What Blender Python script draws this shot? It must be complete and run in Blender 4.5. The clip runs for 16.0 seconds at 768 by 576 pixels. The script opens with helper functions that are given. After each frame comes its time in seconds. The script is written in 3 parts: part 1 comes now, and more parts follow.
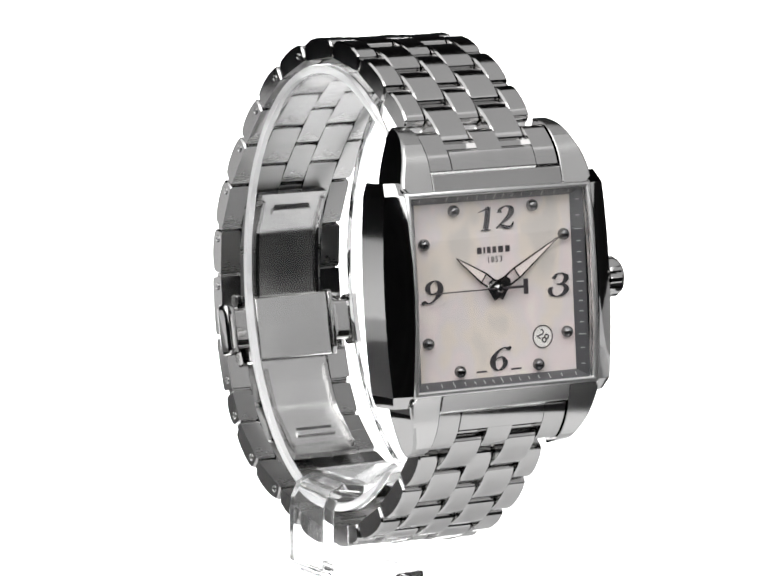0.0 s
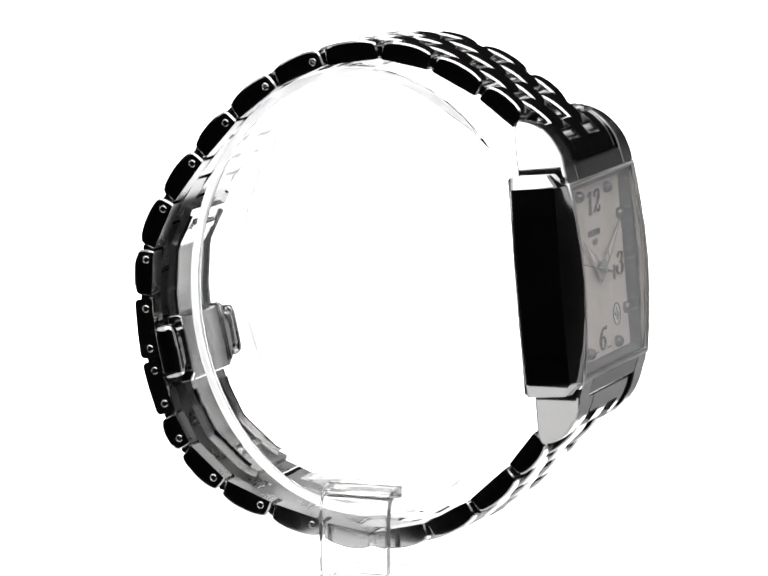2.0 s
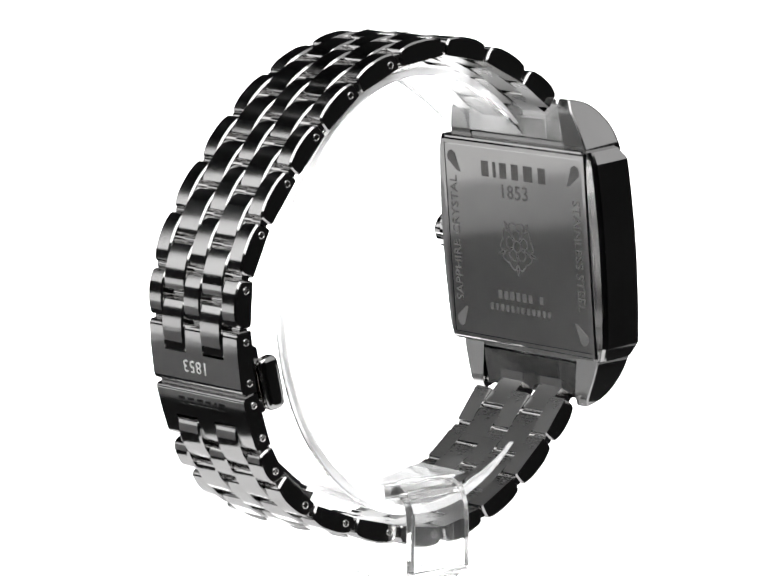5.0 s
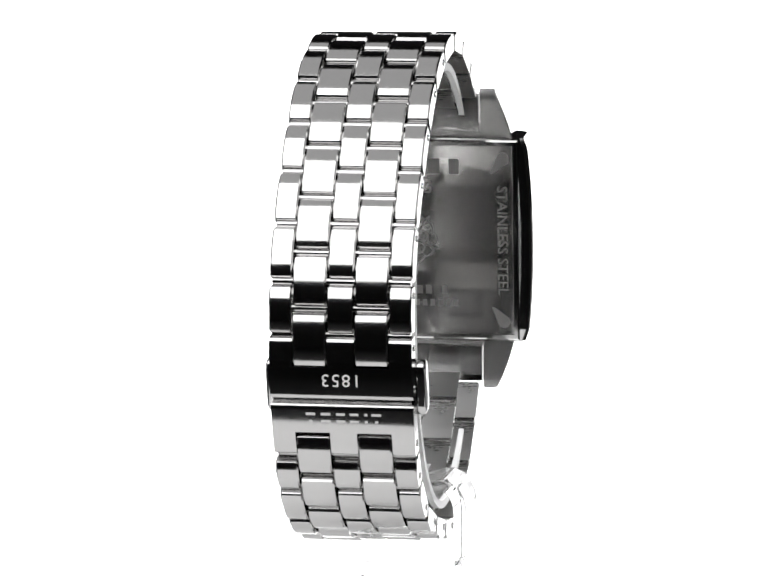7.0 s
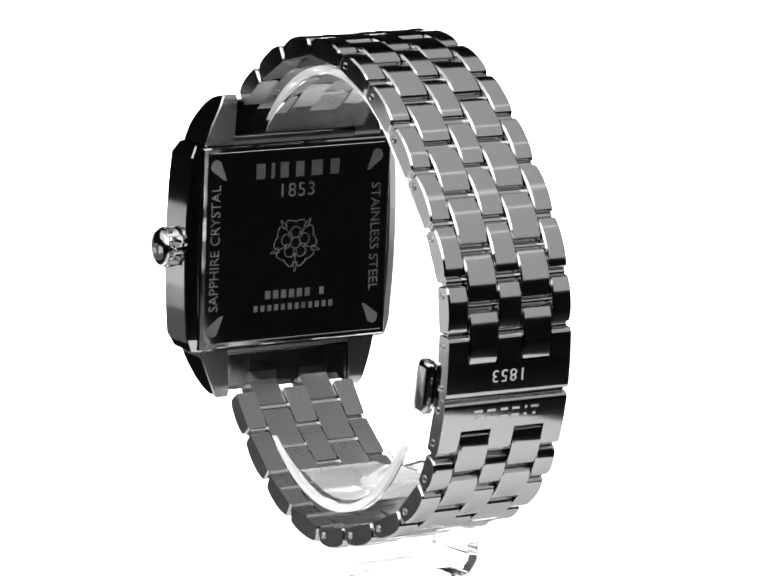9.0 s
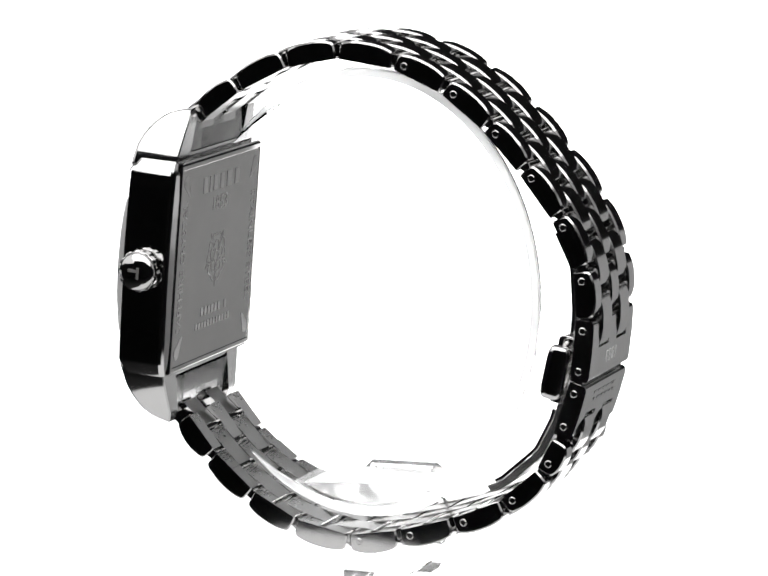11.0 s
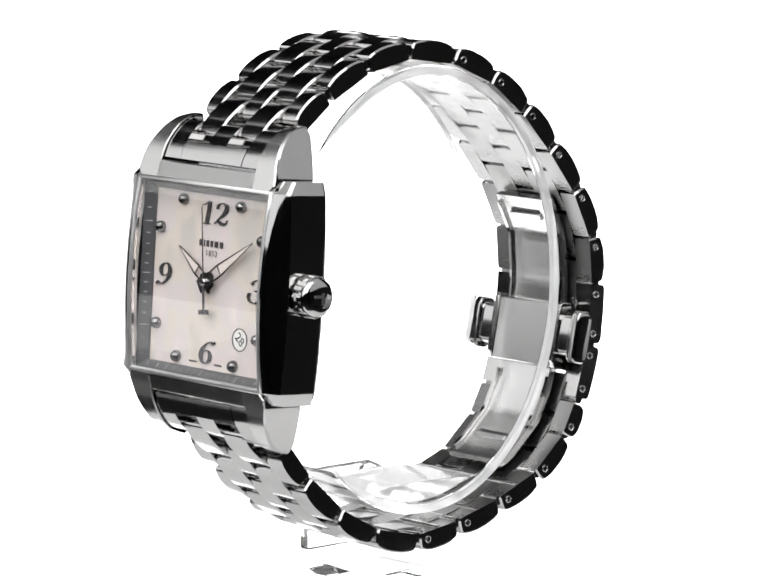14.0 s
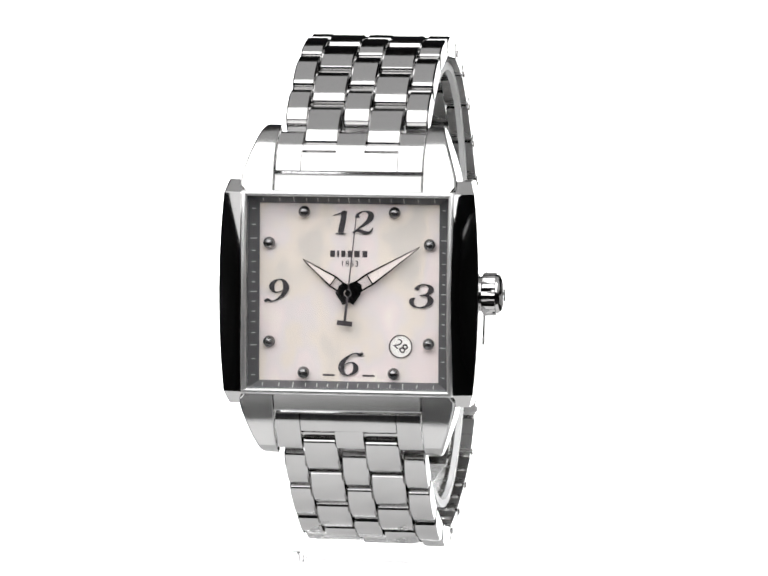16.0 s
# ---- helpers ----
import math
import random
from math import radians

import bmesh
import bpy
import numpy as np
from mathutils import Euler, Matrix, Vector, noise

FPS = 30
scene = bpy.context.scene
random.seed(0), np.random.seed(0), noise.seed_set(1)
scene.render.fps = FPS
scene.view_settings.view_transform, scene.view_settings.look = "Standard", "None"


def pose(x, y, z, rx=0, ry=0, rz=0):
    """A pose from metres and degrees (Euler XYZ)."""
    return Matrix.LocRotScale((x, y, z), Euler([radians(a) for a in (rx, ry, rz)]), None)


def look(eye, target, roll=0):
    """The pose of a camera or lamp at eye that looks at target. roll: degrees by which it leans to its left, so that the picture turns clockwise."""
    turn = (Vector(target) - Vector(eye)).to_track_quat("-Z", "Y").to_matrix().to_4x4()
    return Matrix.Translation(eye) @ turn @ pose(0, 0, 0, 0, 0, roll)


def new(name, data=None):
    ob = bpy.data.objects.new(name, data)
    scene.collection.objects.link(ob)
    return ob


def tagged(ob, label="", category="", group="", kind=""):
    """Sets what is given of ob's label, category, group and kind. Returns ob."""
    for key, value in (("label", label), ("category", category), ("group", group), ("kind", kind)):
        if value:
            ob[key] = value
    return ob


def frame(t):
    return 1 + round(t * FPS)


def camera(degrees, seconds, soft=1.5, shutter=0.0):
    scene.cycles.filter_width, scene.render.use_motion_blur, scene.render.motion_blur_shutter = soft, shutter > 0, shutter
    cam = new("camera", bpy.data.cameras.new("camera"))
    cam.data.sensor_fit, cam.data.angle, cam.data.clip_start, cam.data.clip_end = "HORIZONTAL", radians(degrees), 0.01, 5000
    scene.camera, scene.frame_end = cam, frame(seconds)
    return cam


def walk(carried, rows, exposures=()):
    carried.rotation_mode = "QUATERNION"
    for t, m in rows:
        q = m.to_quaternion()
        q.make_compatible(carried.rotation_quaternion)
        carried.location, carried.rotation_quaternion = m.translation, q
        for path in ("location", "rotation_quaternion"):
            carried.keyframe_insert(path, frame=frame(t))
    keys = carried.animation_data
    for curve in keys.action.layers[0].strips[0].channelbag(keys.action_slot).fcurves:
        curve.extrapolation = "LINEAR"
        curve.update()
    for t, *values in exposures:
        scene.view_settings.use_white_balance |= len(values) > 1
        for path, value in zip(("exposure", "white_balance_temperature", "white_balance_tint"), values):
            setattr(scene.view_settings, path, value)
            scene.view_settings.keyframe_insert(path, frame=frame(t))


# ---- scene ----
MM = 0.001

# ---- camera: stands still before the turning watch ----
cam = camera(9.412, 16.0, soft=1.7)
CAMERA_POSE = Matrix.Translation((0, -0.6, 0.130)) @ pose(0, 0, 0, 90 - 8.479, 0, -0.010) @ pose(0, 0, 0, 0, 0, -0.28)
walk(cam, [(0, CAMERA_POSE), (16.0, CAMERA_POSE)])


# ---- materials ----
def material(name):
    m = bpy.data.materials.new(name)
    m.use_nodes = True
    return m, m.node_tree.nodes, m.node_tree.links, m.node_tree.nodes["Principled BSDF"]


def noise_node(nodes, links, scale, detail=3.0, stretch=None):
    n = nodes.new("ShaderNodeTexNoise")
    n.inputs["Scale"].default_value = scale
    n.inputs["Detail"].default_value = detail
    coord = nodes.new("ShaderNodeTexCoord")
    if stretch:
        mp = nodes.new("ShaderNodeMapping")
        mp.inputs["Scale"].default_value = stretch
        links.new(coord.outputs["Object"], mp.inputs["Vector"])
        links.new(mp.outputs["Vector"], n.inputs["Vector"])
    else:
        links.new(coord.outputs["Object"], n.inputs["Vector"])
    return n


def ramp_node(nodes, links, source, stops):
    r = nodes.new("ShaderNodeValToRGB")
    while len(r.color_ramp.elements) < len(stops):
        r.color_ramp.elements.new(0.5)
    for e, (p, c) in zip(r.color_ramp.elements, stops):
        e.position, e.color = p, (*c, 1)
    links.new(source, r.inputs["Fac"])
    return r


def steel(name, base, rough_low, rough_high, stretch=None, bump=0.0, scale=900):
    """Steel with smudges at a large scale and grain (drawn out along one way when brushed) at a small one."""
    m, nodes, links, bsdf = material(name)
    bsdf.inputs["Metallic"].default_value = 1.0
    grain = noise_node(nodes, links, scale, 4.0, stretch)
    smudge = noise_node(nodes, links, 160, 2.0)
    tint = ramp_node(nodes, links, smudge.outputs["Fac"], [(0.3, [c * 0.93 for c in base]), (0.7, base)])
    links.new(tint.outputs["Color"], bsdf.inputs["Base Color"])
    mixed = nodes.new("ShaderNodeMath")
    mixed.operation = "ADD"
    links.new(grain.outputs["Fac"], mixed.inputs[0])
    links.new(smudge.outputs["Fac"], mixed.inputs[1])
    rough = nodes.new("ShaderNodeMapRange")
    rough.inputs["From Min"].default_value, rough.inputs["From Max"].default_value = 0.6, 1.4
    rough.inputs["To Min"].default_value, rough.inputs["To Max"].default_value = rough_low, rough_high
    links.new(mixed.outputs[0], rough.inputs["Value"])
    links.new(rough.outputs["Result"], bsdf.inputs["Roughness"])
    if bump:
        b = nodes.new("ShaderNodeBump")
        b.inputs["Strength"].default_value, b.inputs["Distance"].default_value = bump, 0.00002
        links.new(grain.outputs["Fac"], b.inputs["Height"])
        links.new(b.outputs["Normal"], bsdf.inputs["Normal"])
    return m


def plain(name, color, rough=0.5, metal=0.0, vary=0.08, scale=400, coat=0.0):
    m, nodes, links, bsdf = material(name)
    n = noise_node(nodes, links, scale, 3.0)
    r = ramp_node(nodes, links, n.outputs["Fac"], [(0.3, [c * (1 - vary) for c in color]), (0.7, color)])
    links.new(r.outputs["Color"], bsdf.inputs["Base Color"])
    bsdf.inputs["Roughness"].default_value, bsdf.inputs["Metallic"].default_value = rough, metal
    bsdf.inputs["Coat Weight"].default_value = coat
    return m


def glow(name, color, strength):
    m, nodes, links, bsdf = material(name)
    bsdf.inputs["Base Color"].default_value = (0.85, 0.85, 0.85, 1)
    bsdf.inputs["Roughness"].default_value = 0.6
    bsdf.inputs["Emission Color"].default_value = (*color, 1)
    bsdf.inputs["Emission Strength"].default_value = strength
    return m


def clear(name, ior, rough, tint=(1, 1, 1), through_part=1.0):
    m, nodes, links, bsdf = material(name)
    bsdf.inputs["Base Color"].default_value = (*tint, 1)
    bsdf.inputs["Transmission Weight"].default_value = through_part
    bsdf.inputs["IOR"].default_value, bsdf.inputs["Roughness"].default_value = ior, rough
    return m


def pearl(name):
    """Mother-of-pearl: cream with soft pink, grey and yellow clouds."""
    m, nodes, links, bsdf = material(name)
    n = noise_node(nodes, links, 170, 3.0, (1.0, 0.6, 1.0))
    r = ramp_node(nodes, links, n.outputs["Fac"],
                  [(0.34, (0.58, 0.54, 0.50)), (0.44, (0.70, 0.63, 0.56)), (0.52, (0.66, 0.61, 0.60)), (0.58, (0.72, 0.63, 0.62)), (0.68, (0.77, 0.73, 0.66))])
    links.new(r.outputs["Color"], bsdf.inputs["Base Color"])
    bsdf.inputs["Roughness"].default_value = 0.45
    return m


STEEL_BASE = (0.56, 0.555, 0.552)
BRUSHED = steel("brushed_steel", STEEL_BASE, 0.075, 0.14, (1.0, 0.10, 1.0), 0.012, 5000)
PLATE = steel("satin_front_steel", (0.48, 0.477, 0.473), 0.22, 0.27, (1.0, 0.10, 1.0), 0.0, 5000)
POLISHED = steel("polished_steel", STEEL_BASE, 0.04, 0.09, None, 0.0, 700)
INNER = steel("satin_steel", (0.70, 0.695, 0.69), 0.20, 0.25, (0.2, 1.0, 1.0), 0.0, 4000)
# satin steel with the dimness inside the bracelet put into its base colour
LINK_INNER = steel("shaded_satin_link_steel", (0.30, 0.298, 0.296), 0.24, 0.34, (0.2, 1.0, 1.0), 0.0, 4000)
SATIN = steel("satin_bezel_steel", (0.80, 0.795, 0.79), 0.36, 0.44, None, 0.0, 900)
ENGRAVED = steel("engraved_steel", (0.32, 0.315, 0.31), 0.40, 0.55, None, 0.3, 6000)
BACK_STEEL = steel("case_back_steel", (0.46, 0.455, 0.45), 0.05, 0.09, (1.0, 0.1, 1.0), 0.0, 4000)
FLANGE = plain("grey_flange", (0.10, 0.10, 0.105), 0.3, 0.3)
NUMERAL = plain("grey_numeral", (0.13, 0.12, 0.13), 0.25, 0.7)
INK = plain("dark_ink", (0.07, 0.06, 0.065), 0.35, 0.4)
WHITE_INK = plain("white_ink", (0.75, 0.75, 0.74), 0.5)
TRACK_INK = plain("grey_white_ink", (0.5, 0.5, 0.49), 0.5)
DOT = steel("dark_polished_steel", (0.26, 0.255, 0.26), 0.05, 0.1)
PEARL = pearl("mother_of_pearl")
LUME = plain("pale_hand_fill", (0.78, 0.70, 0.66), 0.5)
DATE_PAPER = plain("date_disc", (0.85, 0.83, 0.80), 0.5)
SAPPHIRE = clear("sapphire_glass", 1.5, 0.0)
ACRYLIC = clear("clear_acrylic", 1.04, 0.03, (0.98, 0.98, 0.98), 0.97)
STEM = clear("clear_strip", 1.37, 0.02, (0.98, 0.98, 0.98), 0.97)
FOOT = clear("clear_foot", 1.16, 0.02, (0.98, 0.98, 0.98), 0.97)
CUFF = clear("clear_cuff", 1.14, 0.02, (0.99, 0.99, 0.99), 1.0)
PAD = clear("hazy_acrylic", 1.1, 0.12, (0.96, 0.96, 0.96), 0.8)
RIM = clear("whitened_edge_acrylic", 1.05, 0.2, (0.99, 0.99, 0.99), 0.55)
# the backdrop emits its own white in place of light falling on it
BACKDROP = glow("self_glowing_white_backdrop", (1, 1, 1), 1.7)
FABRIC = plain("white_diffuser_fabric", (0.85, 0.85, 0.85), 0.9, 0.0, 0.03, 60)
DARK_WALL = plain("dark_studio_wall", (0.12, 0.12, 0.122), 0.9, 0.0, 0.2, 3)

# ---- light: a softbox overhead and one on each side, a dark room in front ----
world = bpy.data.worlds.new("studio_dark")
scene.world = world
world.use_nodes = True
world.node_tree.nodes["Background"].inputs["Color"].default_value = (0.02, 0.02, 0.02, 1)
world.node_tree.nodes["Background"].inputs["Strength"].default_value = 1.0


def softbox(name, eye, target, wide, deep, power):
    data = bpy.data.lights.new(name, "AREA")
    data.shape, data.size, data.size_y, data.energy = "RECTANGLE", wide, deep, power
    ob = new(name, data)
    ob.matrix_world = look(eye, target)
    return ob


softbox("key_softbox", (-0.08, -0.385, 0.505), (0, 0, 0.045), 0.95, 0.72, 5.6)
softbox("overhead_softbox", (0, 0.05, 0.78), (0, 0.05, 0), 1.3, 1.09, 2.44)
softbox("side_softbox", (-0.65, -0.18, 0.43), (0, 0, 0.045), 0.9, 0.6, 2.1)
softbox("side_softbox", (0.65, -0.18, 0.43), (0, 0, 0.045), 0.9, 0.6, 0.95)
scene.view_settings.exposure = 0.0


# ---- mesh helpers ----
def part(name, bm, mat, parent=None, label="", sharp=35, bevel=0.0):
    bmesh.ops.recalc_face_normals(bm, faces=bm.faces)
    me = bpy.data.meshes.new(name)
    bm.to_mesh(me)
    bm.free()
    me.materials.append(mat)
    if sharp:
        me.shade_smooth()
        me.set_sharp_from_angle(angle=radians(sharp))
    ob = new(name, me)
    if parent:
        ob.parent = parent
    if label:
        tagged(ob, label)
    if bevel:
        mod = ob.modifiers.new("bevel", "BEVEL")
        mod.width, mod.segments, mod.limit_method, mod.angle_limit = bevel * MM, 2, "ANGLE", radians(30)
        mod.harden_normals = False
    return ob


def box(bm, cx, cy, cz, sx, sy, sz, m=None):
    """A block of that size about that centre, in millimetres."""
    mat = Matrix.Translation((cx * MM, cy * MM, cz * MM)) @ Matrix.Diagonal((sx * MM, sy * MM, sz * MM, 1))
    bmesh.ops.create_cube(bm, size=1, matrix=(m @ mat) if m else mat)
    return bm


def prism(bm, outline, low, high, place, flip=False):
    """A closed outline of (a, b) swept from low to high; place(a, b, c) gives the point in millimetres."""
    rings = [[bm.verts.new(Vector(place(a, b, c)) * MM) for a, b in outline] for c in (low, high)]
    n = len(outline)
    for i in range(n):
        bm.faces.new((rings[0][i], rings[0][(i + 1) % n], rings[1][(i + 1) % n], rings[1][i]))
    bm.faces.new(rings[0][::-1])
    bm.faces.new(rings[1])
    return bm


def loft(bm, sections, closed=True):
    """Joins rings of points (millimetres), capping both ends."""
    rings = [[bm.verts.new(Vector(p) * MM) for p in s] for s in sections]
    n = len(rings[0])
    for a, b in zip(rings, rings[1:]):
        for i in range(n):
            bm.faces.new((a[i], a[(i + 1) % n], b[(i + 1) % n], b[i]))
    if closed:
        bm.faces.new(rings[0][::-1])
        bm.faces.new(rings[-1])
    return bm


def turned(bm, profile, steps, m):
    """A body of revolution about the local z axis: profile of (radius, height) in millimetres, from end to end."""
    rings = []
    for r, h in profile:
        rings.append([bm.verts.new(m @ (Vector((r * math.cos(k * math.tau / steps), r * math.sin(k * math.tau / steps), h)) * MM)) for k in range(steps)])
    for a, b in zip(rings, rings[1:]):
        for k in range(steps):
            bm.faces.new((a[k], a[(k + 1) % steps], b[(k + 1) % steps], b[k]))
    bm.faces.new(rings[0][::-1])
    bm.faces.new(rings[-1])
    return bm


def letters(name, text, size, m, mat, parent, label="", shear=0.0, thick=0.03, spacing=1.0):
    """Raised writing in the built-in font, as a mesh, centred at the pose m."""
    cu = bpy.data.curves.new(name, "FONT")
    cu.body, cu.size, cu.align_x, cu.align_y = text, size * MM, "CENTER", "CENTER"
    cu.extrude, cu.shear, cu.space_character = thick * MM, shear, spacing
    cu.resolution_u = 3
    tmp = new(name + "_curve", cu)
    bpy.context.view_layer.update()
    me = bpy.data.meshes.new_from_object(tmp.evaluated_get(bpy.context.evaluated_depsgraph_get()))
    bpy.data.objects.remove(tmp)
    bpy.data.curves.remove(cu)
    me.materials.clear()
    me.materials.append(mat)
    ob = new(name, me)
    ob.parent = parent
    ob.matrix_basis = m
    if label:
        tagged(ob, label)
    return ob


def spline(points, per=8):
    """A smooth line through points of (x, y, width)."""
    pts = [np.array(p, float) for p in points]
    out = []
    for i in range(len(pts) - 1):
        p0, p1, p2, p3 = pts[max(i - 1, 0)], pts[i], pts[i + 1], pts[min(i + 2, len(pts) - 1)]
        for k in range(per):
            t = k / per
            out.append(0.5 * (2 * p1 + (p2 - p0) * t + (2 * p0 - 5 * p1 + 4 * p2 - p3) * t * t + (3 * p1 - p0 - 3 * p2 + p3) * t ** 3))
    out.append(pts[-1])
    return out


def ribbon(bm, points, low, high, shift=(0, 0), size=1.0, lean=0.0, stretch=1.0, weight=1.0):
    """A raised pen stroke whose width swells and thins along its way."""
    line = spline(points)
    rows = []
    for i, p in enumerate(line):
        d = line[min(i + 1, len(line) - 1)][:2] - line[max(i - 1, 0)][:2]
        d = d / (np.linalg.norm(d) + 1e-9)
        side = np.array((-d[1], d[0])) * max(p[2] * weight, 0.02) / 2
        quad = []
        for q, h in ((p[:2] + side, low), (p[:2] - side, low), (p[:2] - side, high), (p[:2] + side, high)):
            quad.append(((q[0] * stretch + lean * q[1]) * size + shift[0], q[1] * size + shift[1], h))
        rows.append(quad)
    return loft(bm, rows)


# ---- the studio ----
def panel(name, corners, mat, depth, label):
    """A thin slab: four corners in metres and its thickness away from the inside."""
    bm = bmesh.new()
    a, b, c, d = [Vector(p) for p in corners]
    n = (b - a).cross(d - a).normalized() * depth
    front = [bm.verts.new(p) for p in (a, b, c, d)]
    rear = [bm.verts.new(p - n) for p in (a, b, c, d)]
    bm.faces.new(front)
    bm.faces.new(rear[::-1])
    for i in range(4):
        bm.faces.new((front[i], rear[i], rear[(i + 1) % 4], front[(i + 1) % 4]))
    return tagged(part(name, bm, mat, sharp=0), label, "studio", kind="structure")


panel("table", [(-0.062, -0.066, -0.006), (0.062, -0.066, -0.006), (0.062, 0.02, -0.006), (-0.062, 0.02, -0.006)], FABRIC, 0.01, "white table top under the stand")
# two added reflectors out of view that lighten the case flanks
panel("side_reflector", [(-0.58, 0.02, -0.006), (-0.23, 0.02, -0.006), (-0.23, 0.29, -0.006), (-0.58, 0.42, -0.006)], FABRIC, 0.01, "low white reflector added out of view beside the sweep")
panel("side_reflector", [(0.23, 0.02, -0.006), (0.58, 0.02, -0.006), (0.58, 0.12, -0.006), (0.23, 0.12, -0.006)], FABRIC, 0.01, "low white reflector added out of view beside the sweep")
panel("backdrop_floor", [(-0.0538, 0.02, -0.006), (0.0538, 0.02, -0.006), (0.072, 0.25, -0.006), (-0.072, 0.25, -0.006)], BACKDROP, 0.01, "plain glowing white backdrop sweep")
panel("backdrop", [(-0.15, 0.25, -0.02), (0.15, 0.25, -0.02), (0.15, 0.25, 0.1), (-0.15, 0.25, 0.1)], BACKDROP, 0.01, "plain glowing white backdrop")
# unseen low panels, added to give the steel something grey to mirror
panel("reflector_west", [(-0.59, 0.0, -0.25), (-0.59, 0.6, -0.25), (-0.59, 0.6, -0.04), (-0.59, 0.0, -0.04)], FABRIC, 0.005, "low white side reflector added out of view")
panel("reflector_east", [(0.59, 0.6, -0.25), (0.59, 0.0, -0.25), (0.59, 0.0, -0.04), (0.59, 0.6, -0.04)], FABRIC, 0.005, "low white side reflector added out of view")
panel("reflector_back", [(-0.59, 0.6, -0.25), (0.59, 0.6, -0.25), (0.59, 0.6, 0.08), (-0.59, 0.6, 0.08)], FABRIC, 0.005, "low white rear reflector added out of view")
R = 2.2
panel("floor", [(-R, -R, -0.8), (R, -R, -0.8), (R, R, -0.8), (-R, R, -0.8)], DARK_WALL, 0.05, "dark studio floor")
panel("ceiling", [(-R, R, 1.8), (R, R, 1.8), (R, -R, 1.8), (-R, -R, 1.8)], DARK_WALL, 0.05, "dark studio ceiling")
panel("wall_north", [(-R, R, -0.8), (R, R, -0.8), (R, R, 1.8), (-R, R, 1.8)], DARK_WALL, 0.05, "dark studio wall")
panel("wall_south", [(R, -R, -0.8), (-R, -R, -0.8), (-R, -R, 1.8), (R, -R, 1.8)], DARK_WALL, 0.05, "dark studio wall")
panel("wall_left", [(-R, -R, -0.8), (-R, R, -0.8), (-R, R, 1.8), (-R, -R, 1.8)], DARK_WALL, 0.05, "dark studio wall")
panel("wall_right", [(R, R, -0.8), (R, -R, -0.8), (R, -R, 1.8), (R, R, 1.8)], DARK_WALL, 0.05, "dark studio wall")

# ---- the watch ----
watch = tagged(new("wrist_watch"), "square steel wrist watch with pearl dial and link bracelet", "watch")
CASE = pose(0, -23.4 * MM, 43.8 * MM, 85.3, 0, 0)   # x: to three o'clock, y: to twelve, z: out of the dial


def seat(ob, m=CASE):
    ob.matrix_basis = m
    return ob


def crest(v):
    """Height of the case's arched front over its middle line."""
    return 8.5 - 1.25 * min(abs(v) / 12.6, 1.15) ** 2


def case_body():
    """The middle of the case: upright bulging flanks, wide bevels with cut corners and a square well for the dial."""
    rows = []
    for v, ws, well in [(-13.95, 15.1, 0), (-12.4, 15.62, 0), (-12.25, 15.64, 0), (-12.25, 15.64, 1), (-11, 15.77, 1), (-8, 16.01, 1), (-4, 16.19, 1), (0, 16.25, 1), (4, 16.19, 1),
                        (8, 16.01, 1), (11, 15.77, 1), (12.25, 15.64, 1), (12.25, 15.64, 0), (12.4, 15.62, 0), (13.95, 15.1, 0)]:
        cut = abs(v) > 13.5          # the corner facet at the end of a bevel
        c = crest(v) - (1.0 if cut else 0.0)
        rim = (5.2 if cut else 6.35)
        d = 4.9 if well else c
        bevel = [(13.3 + (ws - 13.3) * k, rim + (c - rim) * h) for k, h in ((0.97, 0.06), (0.7, 0.36), (0.4, 0.68), (0.12, 0.93), (0.0, 1.0))]
        half = [(ws - 1.5, 0.0), (ws - 0.45, 0.3), (ws - 0.12, 0.62), (ws, 0.95), (ws, rim)] + bevel + [(12.95, c - 0.06), (12.9, d)]
        rows.append([(x, v, h) for x, h in half] + [(-x, v, h) for x, h in half[::-1]])
    return part("case", loft(bmesh.new(), rows), POLISHED, watch, "polished steel case with bevelled flanks", sharp=14)


seat(case_body())


def frame_ring(name, outer, inner, mat, label, extra=(), arch=0.0):
    """A square frame lofted through rings of (half width, half height, depth), arched along its upright sides."""
    bm = bmesh.new()
    way = [(-1, -1), (1, -1)] + [(1, k / 5) for k in range(-4, 5)] + [(1, 1), (-1, 1)] + [(-1, k / 5) for k in range(4, -5, -1)]
    n = len(way)
    rings = [[bm.verts.new(Vector((sx * w, sy * h, d - arch * sy * sy)) * MM) for sx, sy in way] for w, h, d in (outer, *extra, inner)]
    rings.append(rings[0])
    for a, b in zip(rings, rings[1:]):
        for i in range(n):
            bm.faces.new((a[i], a[(i + 1) % n], b[(i + 1) % n], b[i]))
    return seat(part(name, bm, mat, watch, label, sharp=50))


frame_ring("bezel", (13.25, 12.65, 7.5), (12.55, 11.95, 6.9), SATIN, "thin polished steel bezel",
           [(13.28, 12.68, 8.15), (13.2, 12.6, 8.37), (13.03, 12.43, 8.5), (12.82, 12.22, 8.54), (12.62, 12.02, 8.42), (12.55, 11.95, 8.2)], 0.9)
frame_ring("flange", (12.58, 11.98, 6.3), (12.58, 11.98, 5.1), FLANGE, "dark grey sloping minute flange",
           [(12.52, 11.92, 6.45), (11.25, 11.0, 5.45), (11.25, 11.0, 5.1)])
bm = bmesh.new()
box(bm, 0, 0, 5.0, 25.1, 23.9, 0.5)
